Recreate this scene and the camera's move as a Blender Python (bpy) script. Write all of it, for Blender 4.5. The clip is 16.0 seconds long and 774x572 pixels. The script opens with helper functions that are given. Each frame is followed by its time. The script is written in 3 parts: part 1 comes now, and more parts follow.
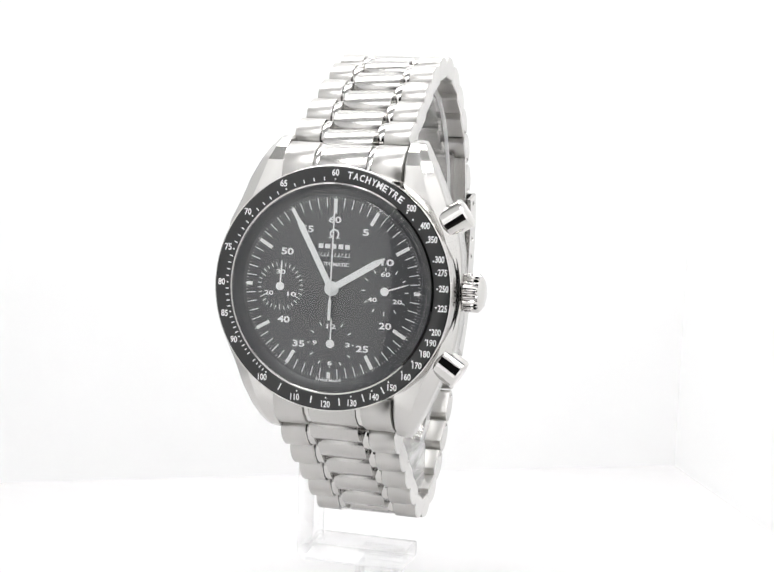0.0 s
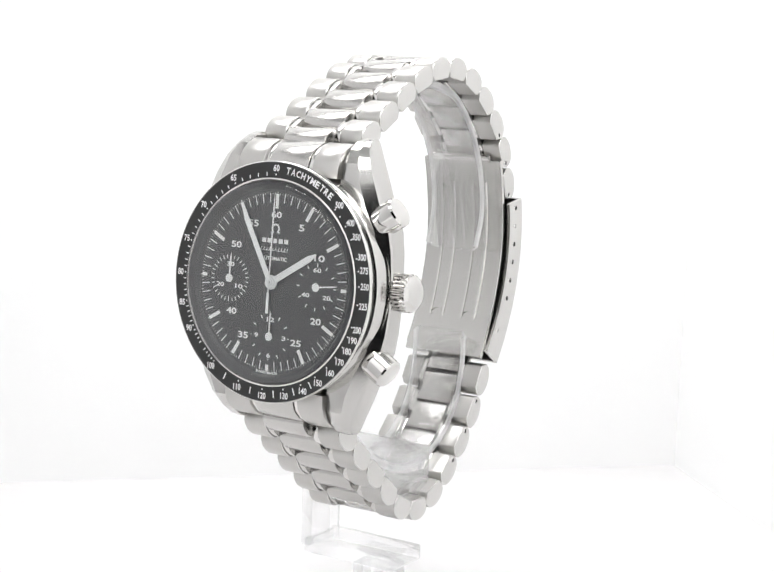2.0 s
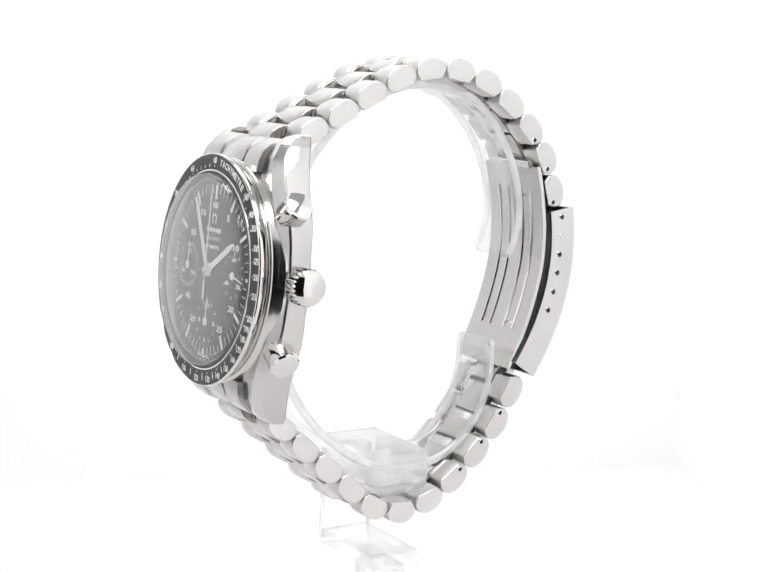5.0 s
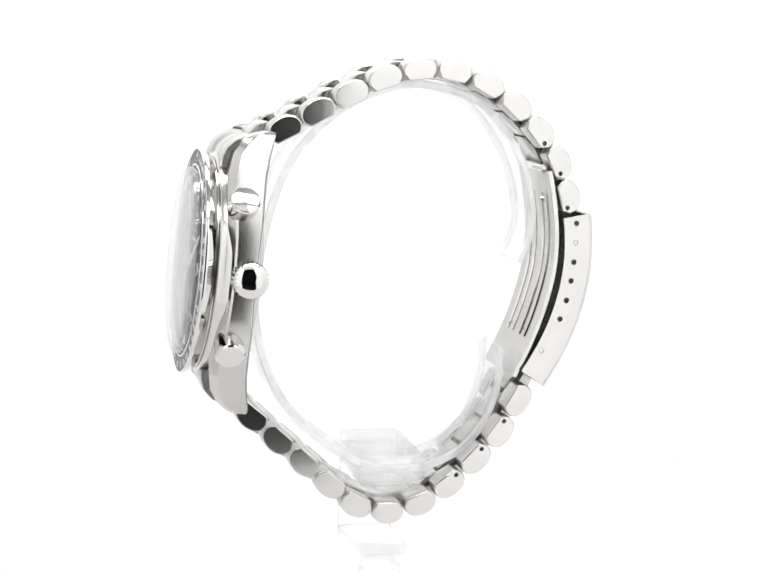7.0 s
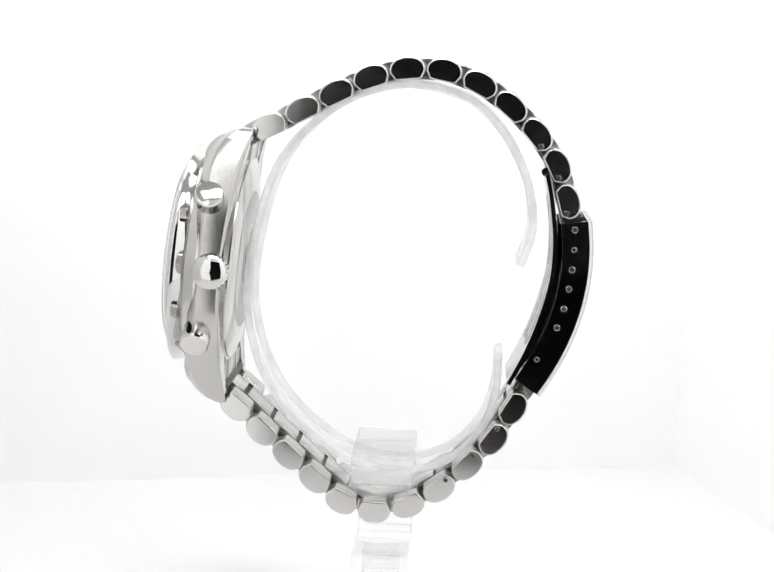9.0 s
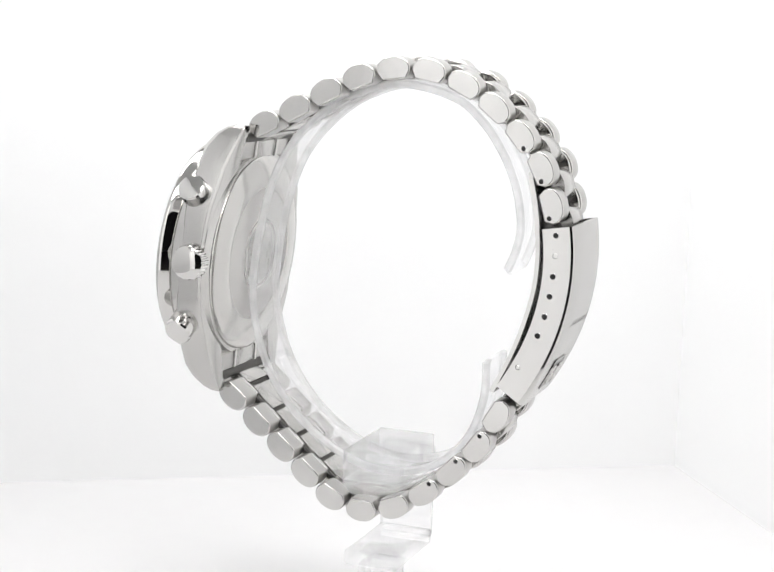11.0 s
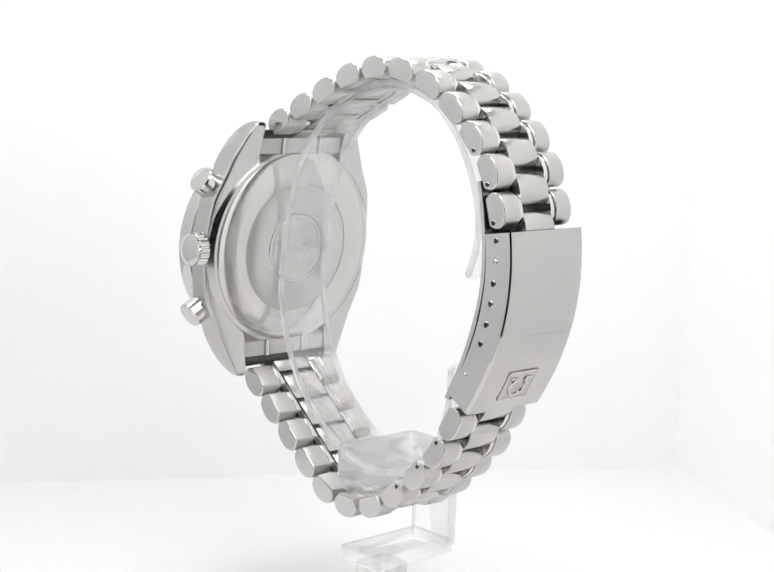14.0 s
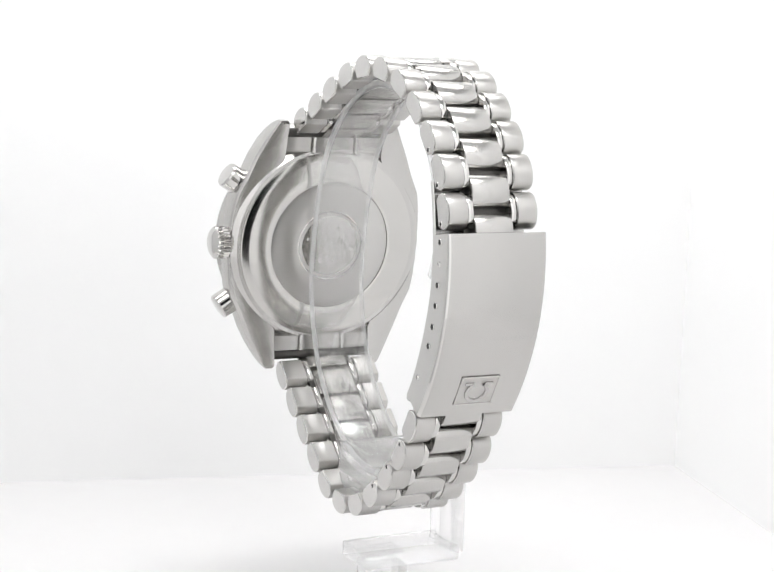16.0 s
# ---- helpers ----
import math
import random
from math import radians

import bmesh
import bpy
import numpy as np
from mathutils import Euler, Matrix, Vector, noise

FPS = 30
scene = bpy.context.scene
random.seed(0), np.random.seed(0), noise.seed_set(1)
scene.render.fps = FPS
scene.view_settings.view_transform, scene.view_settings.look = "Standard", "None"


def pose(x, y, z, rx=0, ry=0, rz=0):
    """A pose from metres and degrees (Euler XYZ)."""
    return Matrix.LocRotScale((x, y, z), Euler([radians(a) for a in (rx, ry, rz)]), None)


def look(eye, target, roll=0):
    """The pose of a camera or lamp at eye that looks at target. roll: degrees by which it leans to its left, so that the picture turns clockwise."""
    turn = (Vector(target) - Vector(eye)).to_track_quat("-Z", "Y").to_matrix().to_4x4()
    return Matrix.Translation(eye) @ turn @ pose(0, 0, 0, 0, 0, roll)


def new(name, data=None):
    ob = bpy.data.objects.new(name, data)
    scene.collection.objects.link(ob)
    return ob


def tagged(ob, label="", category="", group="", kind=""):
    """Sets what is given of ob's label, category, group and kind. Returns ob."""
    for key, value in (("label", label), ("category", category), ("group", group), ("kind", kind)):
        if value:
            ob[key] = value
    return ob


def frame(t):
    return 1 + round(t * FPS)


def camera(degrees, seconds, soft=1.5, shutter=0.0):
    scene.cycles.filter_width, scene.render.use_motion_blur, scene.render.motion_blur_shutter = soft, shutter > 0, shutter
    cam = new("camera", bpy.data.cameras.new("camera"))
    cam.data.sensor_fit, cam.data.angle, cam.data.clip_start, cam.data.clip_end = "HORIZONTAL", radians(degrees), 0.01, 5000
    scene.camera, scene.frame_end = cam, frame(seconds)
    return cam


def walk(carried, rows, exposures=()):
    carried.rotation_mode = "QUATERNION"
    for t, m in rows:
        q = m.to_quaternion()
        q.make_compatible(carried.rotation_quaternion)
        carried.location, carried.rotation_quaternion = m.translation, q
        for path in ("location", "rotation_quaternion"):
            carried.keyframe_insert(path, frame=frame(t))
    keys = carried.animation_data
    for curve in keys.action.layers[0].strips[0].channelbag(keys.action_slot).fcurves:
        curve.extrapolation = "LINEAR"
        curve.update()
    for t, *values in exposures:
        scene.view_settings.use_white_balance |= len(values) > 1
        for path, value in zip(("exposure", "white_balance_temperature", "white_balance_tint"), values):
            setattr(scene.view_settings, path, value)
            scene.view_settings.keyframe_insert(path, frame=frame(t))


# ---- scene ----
MM = 0.001
SECONDS = 16.0
FLOOR_DROP = 0.1045          # the camera stands this high over the tent's floor
TURN = -8.6157               # degrees a second, turntable

cam = camera(26.55, SECONDS, soft=1.5)
CAM_POSE = look((0, -0.284, FLOOR_DROP), (-0.284 * math.tan(radians(0.1045)), 0, FLOOR_DROP - 0.284 * math.tan(radians(8.9773))), 1.9526)
walk(cam, [(0, CAM_POSE), (SECONDS, CAM_POSE)], exposures=[(0, -0.15), (4, -0.12), (7.3, -0.03), (8.5, -0.14), (12, -0.25), (SECONDS, -0.25)])

# the watch's own space: u to 3 o'clock, v to 12 o'clock, n out of the dial
WATCH = Matrix(((0.96454, 0.01303, -0.26361, -0.00934),
                (-0.26377, 0.08157, -0.96113, -0.03521),
                (0.00897, 0.99658, 0.08211, FLOOR_DROP - 0.04010),
                (0, 0, 0, 1)))
# the stand's space: u, backwards, up, with its foot on the floor
STAND = pose(-0.00934, -0.03521, 0, 0, 0, -15.3)
TENT = pose(0, 0, 0, 0, 0, 12.7)


def turned(t):
    return pose(0, 0, 0, 0, 0, TURN * t)


# ---- world and light ----
world = bpy.data.worlds.new("dim_room")
world.use_nodes = True
world.node_tree.nodes["Background"].inputs[0].default_value = (0.02, 0.02, 0.021, 1)
world.node_tree.nodes["Background"].inputs[1].default_value = 0.4
scene.world = world


# ---- materials ----
def material(name, base, rough=0.5, metal=0.0, grain=(0, 0, 0), bump=0.0, vary=0.0, wear=0.0, emit=0.0, ior=1.5, emit_colour=(1, 1, 1)):
    """A principled material with a stretched fine grain and a broad uneven wear."""
    m = bpy.data.materials.new(name)
    m.use_nodes = True
    nt = m.node_tree
    p = nt.nodes["Principled BSDF"]
    p.inputs["Base Color"].default_value = (*base, 1)
    p.inputs["Roughness"].default_value = rough
    p.inputs["Metallic"].default_value = metal
    p.inputs["IOR"].default_value = ior
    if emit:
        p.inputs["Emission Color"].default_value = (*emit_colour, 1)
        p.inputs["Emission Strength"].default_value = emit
    if any(grain):
        tex = nt.nodes.new("ShaderNodeTexCoord")
        mp = nt.nodes.new("ShaderNodeMapping")
        mp.inputs["Scale"].default_value = grain
        nz = nt.nodes.new("ShaderNodeTexNoise")
        nz.inputs["Scale"].default_value = 1.0
        nz.inputs["Detail"].default_value = 3.0
        broad = nt.nodes.new("ShaderNodeTexNoise")
        broad.inputs["Scale"].default_value = 180.0
        broad.inputs["Detail"].default_value = 2.0
        nt.links.new(tex.outputs["Object"], mp.inputs["Vector"])
        nt.links.new(mp.outputs["Vector"], nz.inputs["Vector"])
        nt.links.new(tex.outputs["Object"], broad.inputs["Vector"])
        if vary:
            r = nt.nodes.new("ShaderNodeMapRange")
            r.inputs["To Min"].default_value = rough - vary
            r.inputs["To Max"].default_value = rough + vary
            nt.links.new(nz.outputs["Fac"], r.inputs["Value"])
            nt.links.new(r.outputs["Result"], p.inputs["Roughness"])
        if wear:
            mix = nt.nodes.new("ShaderNodeMix")
            mix.data_type = "RGBA"
            mix.inputs["A"].default_value = (*[c * (1 - wear) for c in base], 1)
            mix.inputs["B"].default_value = (*[min(1, c * (1 + wear)) for c in base], 1)
            nt.links.new(broad.outputs["Fac"], mix.inputs["Factor"])
            nt.links.new(mix.outputs["Result"], p.inputs["Base Color"])
        if bump:
            b = nt.nodes.new("ShaderNodeBump")
            b.inputs["Strength"].default_value = bump
            b.inputs["Distance"].default_value = 0.00002
            nt.links.new(nz.outputs["Fac"], b.inputs["Height"])
            nt.links.new(b.outputs["Normal"], p.inputs["Normal"])
    return m


BRUSHED = material("brushed_steel", (0.52, 0.51, 0.495), 0.32, 1.0, (9000, 900, 3000), 0.0, 0.015, 0.025)
SATIN = material("satin_steel", (0.52, 0.51, 0.495), 0.24, 1.0, (9000, 900, 4000), 0.0, 0.015, 0.025)
BRUSHED_SIDE = material("brushed_side_steel", (0.53, 0.52, 0.505), 0.24, 1.0, (1500, 300, 14000), 0.0, 0.02, 0.02)
POLISHED = material("polished_steel", (0.63, 0.62, 0.605), 0.06, 1.0, (900, 900, 900), 0.02, 0.03, 0.03)
LINK_END = material("link_end_steel", (0.61, 0.60, 0.585), 0.13, 1.0, (900, 900, 900), 0.02, 0.06, 0.05)
CASE_STEEL = material("case_steel", (0.56, 0.55, 0.535), 0.17, 1.0, (1200, 1200, 9000), 0.0, 0.04, 0.04)
BACK_STEEL = material("turned_back_steel", (0.56, 0.55, 0.535), 0.30, 1.0, (1500, 1500, 1500), 0.0, 0.05, 0.04)
FLANGE_STEEL = material("polished_back_steel", (0.60, 0.59, 0.57), 0.15, 1.0, (1500, 1500, 1500), 0.0, 0.04, 0.04)
# dark base holds both grime and the crevice shade of the joints
JOINT_STEEL = material("shaded_grimy_joint_steel", (0.10, 0.097, 0.092), 0.5, 1.0, (2500, 2500, 2500), 0.0, 0.08, 0.3)
for turned_steel, stretch in ((BACK_STEEL, 0.75), (FLANGE_STEEL, 0.6)):
    tangent = turned_steel.node_tree.nodes.new("ShaderNodeTangent")
    tangent.direction_type, tangent.axis = "RADIAL", "Z"
    turned_steel.node_tree.links.new(tangent.outputs[0], turned_steel.node_tree.nodes["Principled BSDF"].inputs["Tangent"])
    turned_steel.node_tree.nodes["Principled BSDF"].inputs["Anisotropic"].default_value = stretch
INSERT = material("black_insert", (0.022, 0.022, 0.022), 0.34, 0.0, (4000, 4000, 4000), 0.0, 0.03, 0.1)
DIAL = material("black_dial", (0.052, 0.053, 0.056), 0.36, 0.0, (5000, 5000, 5000), 0.0, 0.03, 0.06)
FLANGE = material("dark_flange", (0.05, 0.052, 0.055), 0.4, 0.0, (3000, 3000, 3000), 0.02, 0.04, 0.1)
PRINT = material("white_print", (0.84, 0.85, 0.85), 0.6, 0.0, (6000, 6000, 6000), 0.05, 0.05, 0.06)
PALE = material("pale_luminous_paint", (0.86, 0.87, 0.86), 0.5, 0.0, (6000, 6000, 6000), 0.05, 0.05, 0.05)
# near-black paint for the shade inside holes, laid on as discs
HOLE = material("painted_hole_shade", (0.012, 0.012, 0.012), 0.6, 0.0, (3000, 3000, 3000), 0.05, 0.05, 0.1)
# emission added to the cloth stands in for light coming through it
FABRIC = material("glow_fabric", (0.80, 0.80, 0.80), 0.9, 0.0, (900, 900, 900), 0.05, 0.0, 0.01, emit=0.20)
CORNER = material("glow_corner_fabric", (0.80, 0.80, 0.80), 0.9, 0.0, (900, 900, 900), 0.05, 0.0, 0.01, emit=0.4)
BACK_FABRIC = material("glow_back_fabric", (0.80, 0.80, 0.80), 0.9, 0.0, (900, 900, 900), 0.05, 0.0, 0.01, emit=0.17)
# the same cloth in darker greys, standing in for its less lit parts
DIMMED = material("dimmed_fabric", (0.45, 0.45, 0.45), 0.9, 0.0, (900, 900, 900), 0.05, 0.0, 0.02)
DIMMED_SIDE = material("dimmed_side_fabric", (0.68, 0.68, 0.68), 0.9, 0.0, (900, 900, 900), 0.05, 0.0, 0.02)
FLOOR_SHEET = material("white_sheet", (0.85, 0.843, 0.843), 0.7, 0.0, (700, 700, 700), 0.05, 0.05, 0.01)
TABLE = material("dark_table", (0.03, 0.028, 0.027), 0.5, 0.0, (40, 600, 40), 0.1, 0.05, 0.2)
LED = material("led_strip", (0.85, 0.85, 0.85), 0.8, 0.0, (900, 900, 900), 0.0, 0.0, 0.01, emit=6.7)


def hazy_clear(name, haze, gloss_rough, tint, straight=0.035, glancing=0.6, rise=4.0):
    """Clear plastic: see-through, with a Fresnel gloss and a little milky haze."""
    m = bpy.data.materials.new(name)
    m.use_nodes = True
    nt = m.node_tree
    nt.nodes.clear()
    out = nt.nodes.new("ShaderNodeOutputMaterial")
    see = nt.nodes.new("ShaderNodeBsdfTransparent")
    see.inputs["Color"].default_value = (*tint, 1)
    glow, chalk = nt.nodes.new("ShaderNodeBsdfTranslucent"), nt.nodes.new("ShaderNodeBsdfDiffuse")
    glow.inputs["Color"].default_value = chalk.inputs["Color"].default_value = (0.97, 0.97, 0.97, 1)
    milk = nt.nodes.new("ShaderNodeMixShader")
    nt.links.new(glow.outputs[0], milk.inputs[1])
    nt.links.new(chalk.outputs[0], milk.inputs[2])
    noise_node = nt.nodes.new("ShaderNodeTexNoise")
    noise_node.inputs["Scale"].default_value = 260.0
    coord = nt.nodes.new("ShaderNodeTexCoord")
    amount = nt.nodes.new("ShaderNodeMapRange")
    amount.inputs["To Min"].default_value = haze * 0.6
    amount.inputs["To Max"].default_value = haze * 1.4
    gloss = nt.nodes.new("ShaderNodeBsdfGlossy")
    gloss.inputs["Roughness"].default_value = gloss_rough
    fres = nt.nodes.new("ShaderNodeLayerWeight")
    fres.inputs["Blend"].default_value = 0.5
    power = nt.nodes.new("ShaderNodeMath")
    power.operation = "POWER"
    power.inputs[1].default_value = rise
    scale = nt.nodes.new("ShaderNodeMath")
    scale.operation = "MULTIPLY_ADD"
    scale.inputs[1].default_value = glancing
    scale.inputs[2].default_value = straight
    nt.links.new(fres.outputs["Facing"], power.inputs[0])
    nt.links.new(power.outputs[0], scale.inputs[0])
    a, b = nt.nodes.new("ShaderNodeMixShader"), nt.nodes.new("ShaderNodeMixShader")
    nt.links.new(coord.outputs["Object"], noise_node.inputs["Vector"])
    nt.links.new(noise_node.outputs["Fac"], amount.inputs["Value"])
    nt.links.new(amount.outputs["Result"], a.inputs["Fac"])
    nt.links.new(see.outputs[0], a.inputs[1])
    nt.links.new(milk.outputs[0], a.inputs[2])
    nt.links.new(scale.outputs[0], b.inputs["Fac"])
    nt.links.new(a.outputs[0], b.inputs[1])
    nt.links.new(gloss.outputs[0], b.inputs[2])
    nt.links.new(b.outputs[0], out.inputs["Surface"])
    return m


CRYSTAL = hazy_clear("acrylic_crystal", 0.004, 0.03, (0.985, 0.986, 0.988), 0.032, 1.0, 2.7)


def clear_plastic(name, rough, bend, milky):
    """Solid cast acrylic that bends what is seen through it."""
    m = bpy.data.materials.new(name)
    m.use_nodes = True
    nt = m.node_tree
    b = nt.nodes["Principled BSDF"]
    b.inputs["Base Color"].default_value = (0.985, 0.988, 0.99, 1)
    b.inputs["Transmission Weight"].default_value = 1.0
    b.inputs["IOR"].default_value = 1.49
    grain = nt.nodes.new("ShaderNodeTexNoise")
    grain.inputs["Scale"].default_value = 300.0
    span = nt.nodes.new("ShaderNodeMapRange")
    span.inputs["To Min"].default_value = rough * 0.5
    span.inputs["To Max"].default_value = rough * 1.5
    nt.links.new(grain.outputs["Fac"], span.inputs["Value"])
    nt.links.new(span.outputs["Result"], b.inputs["Roughness"])
    see = nt.nodes.new("ShaderNodeBsdfTransparent")
    see.inputs["Color"].default_value = (0.985, 0.985, 0.987, 1)
    milk = nt.nodes.new("ShaderNodeBsdfTranslucent")
    milk.inputs["Color"].default_value = (0.97, 0.97, 0.97, 1)
    soft = nt.nodes.new("ShaderNodeMixShader")
    soft.inputs[0].default_value = milky
    nt.links.new(see.outputs[0], soft.inputs[1])
    nt.links.new(milk.outputs[0], soft.inputs[2])
    both = nt.nodes.new("ShaderNodeMixShader")
    both.inputs[0].default_value = bend
    nt.links.new(soft.outputs[0], both.inputs[1])
    nt.links.new(b.outputs[0], both.inputs[2])
    nt.links.new(both.outputs[0], nt.nodes["Material Output"].inputs["Surface"])
    return m


CAST = clear_plastic("cast_acrylic", 0.05, 0.46, 0.03)
BLOCK = clear_plastic("milky_cast_acrylic", 0.06, 0.30, 0.28)
RING = clear_plastic("bent_acrylic", 0.05, 0.24, 0.01)
FROSTED = hazy_clear("cut_acrylic_edge", 0.5, 0.2, (0.97, 0.97, 0.975))


# ---- building helpers ----
def sharpen(bm, angle=32):
    bm.normal_update()
    limit = radians(angle)
    for f in bm.faces:
        f.smooth = len(f.verts) < 5
    for e in bm.edges:
        if len(e.link_faces) == 2 and e.calc_face_angle(0) > limit:
            e.smooth = False


def part(name, bm, mat, parent, label="", m=None, ends=None, angle=32):
    """One mesh under its thing; ends: the material of faces that look along u."""
    sharpen(bm, angle)
    if ends:
        for f in bm.faces:
            f.material_index = 1 if abs(f.normal.x) > 0.55 else 0
    mesh = bpy.data.meshes.new(name)
    bm.to_mesh(mesh)
    bm.free()
    mesh.materials.append(mat)
    if ends:
        mesh.materials.append(ends)
    ob = new(name, mesh)
    ob.parent = parent
    if m is not None:
        ob.matrix_basis = m
    if label:
        tagged(ob, label)
    return ob


def fresh():
    return bmesh.new()


def prism(bm, profile, x0, x1, bevel=0.0, segments=2):
    """A solid with the profile (y, z) from x0 to x1, all in mm, its edges bevelled."""
    a = [bm.verts.new((x0 * MM, y * MM, z * MM)) for y, z in profile]
    b = [bm.verts.new((x1 * MM, y * MM, z * MM)) for y, z in profile]
    n = len(profile)
    faces = [bm.faces.new(a[::-1]), bm.faces.new(b)]
    faces += [bm.faces.new((a[i], a[(i + 1) % n], b[(i + 1) % n], b[i])) for i in range(n)]
    bmesh.ops.recalc_face_normals(bm, faces=faces)
    if bevel:
        edges = [e for e in {e for f in faces for e in f.edges} if e.calc_face_angle(0) > radians(40)]
        bmesh.ops.bevel(bm, geom=edges, offset=bevel * MM, segments=segments, profile=0.5, affect="EDGES", clamp_overlap=True)
    return bm


def lathe(bm, profile, steps=96, closed=True, turn=360.0, start=0.0):
    """Profile (r, n) in mm turned about the n axis."""
    rings = []
    whole = turn >= 360
    for k in range(steps if whole else steps + 1):
        a = radians(start + turn * k / steps)
        rings.append([bm.verts.new((r * MM * math.cos(a), r * MM * math.sin(a), n * MM)) for r, n in profile])
    count = len(profile)
    made = []
    for k in range(len(rings) if whole else len(rings) - 1):
        p, q = rings[k], rings[(k + 1) % len(rings)]
        for i in range(count if closed else count - 1):
            j = (i + 1) % count
            quad = [p[i], q[i], q[j], p[j]]
            made.append(bm.faces.new(quad))
    bmesh.ops.remove_doubles(bm, verts=[v for ring in rings for v in ring], dist=1e-8)
    bmesh.ops.recalc_face_normals(bm, faces=[f for f in made if f.is_valid])
    return bm


def sweep(bm, section, path, cap=True):
    """A section of (u, out) carried along a path of (v, n, out_v, out_n), in mm."""
    rows = []
    for v, n, ov, on in path:
        rows.append([bm.verts.new((u * MM, (v + o * ov) * MM, (n + o * on) * MM)) for u, o in section])
    count = len(section)
    faces = []
    for p, q in zip(rows, rows[1:]):
        faces += [bm.faces.new((p[i], p[(i + 1) % count], q[(i + 1) % count], q[i])) for i in range(count)]
    if cap:
        faces += [bm.faces.new(rows[0]), bm.faces.new(rows[-1])]
    bmesh.ops.recalc_face_normals(bm, faces=faces)
    return bm


def spline(points, steps):
    """Points of a smooth curve through the given ones, with outward normals to the left of its way."""
    out = []
    n = len(points)
    for i in range(n - 1):
        p0, p1, p2, p3 = (Vector(points[max(0, min(n - 1, i + k))]) for k in (-1, 0, 1, 2))
        for k in range(steps):
            t = k / steps
            out.append(0.5 * (2 * p1 + (p2 - p0) * t + (2 * p0 - 5 * p1 + 4 * p2 - p3) * t * t + (3 * p1 - p0 - 3 * p2 + p3) * t ** 3))
    out.append(Vector(points[-1]))
    path = []
    for i, p in enumerate(out):
        d = (out[min(i + 1, len(out) - 1)] - out[max(i - 1, 0)]).normalized()
        path.append((p.x, p.y, -d.y, d.x))
    return path


def lettering(text, height, width=None, thick=0.03):
    """The mesh of a line of text centred at the origin, of that height and width in mm."""
    curve = bpy.data.curves.new("line", "FONT")
    curve.body = text
    curve.extrude = 0.5
    curve.offset = 0.026
    curve.resolution_u = 3
    ob = bpy.data.objects.new("line", curve)
    mesh = bpy.data.meshes.new_from_object(ob)
    bm = fresh()
    bm.from_mesh(mesh)
    bpy.data.objects.remove(ob)
    bpy.data.curves.remove(curve)
    bpy.data.meshes.remove(mesh)
    xs, ys = [v.co.x for v in bm.verts], [v.co.y for v in bm.verts]
    sy = height / (max(ys) - min(ys))
    sx = width / (max(xs) - min(xs)) if width else sy
    cx, cy = (max(xs) + min(xs)) / 2, (max(ys) + min(ys)) / 2
    for v in bm.verts:
        v.co = Vector(((v.co.x - cx) * sx * MM, (v.co.y - cy) * sy * MM, (v.co.z + 0.5) * thick * MM))
    bmesh.ops.remove_doubles(bm, verts=bm.verts, dist=1e-8)
    return bm


def bar(bm, x, y, z, length, width, angle, thick=0.03):
    """A small bar centred at x, y, its length along the angle clockwise from 12 o'clock."""
    m = Matrix.Translation((x * MM, y * MM, (z + thick / 2) * MM)) @ pose(0, 0, 0, 0, 0, -angle) @ Matrix.Diagonal((width * MM, length * MM, thick * MM, 1))
    bmesh.ops.create_cube(bm, size=1, matrix=m)


def dot(bm, x, y, z, r, thick=0.03, steps=16):
    bmesh.ops.create_cone(bm, cap_ends=True, segments=steps, radius1=r * MM, radius2=r * MM, depth=thick * MM,
                          matrix=Matrix.Translation((x * MM, y * MM, (z + thick / 2) * MM)))


def shift(bm, x, y, z):
    bmesh.ops.translate(bm, verts=bm.verts, vec=(x * MM, y * MM, z * MM))
    return bm


# ---- the light tent ----
def slab(name, x0, x1, y0, y1, z0, z1, mat, label):
    bm = fresh()
    bmesh.ops.create_cube(bm, size=1, matrix=Matrix.Translation(((x0 + x1) / 2, (y0 + y1) / 2, (z0 + z1) / 2)) @ Matrix.Diagonal((x1 - x0, y1 - y0, z1 - z0, 1)))
    ob = part(name, bm, mat, None, "", TENT)
    return tagged(ob, label, "wall", kind="structure")


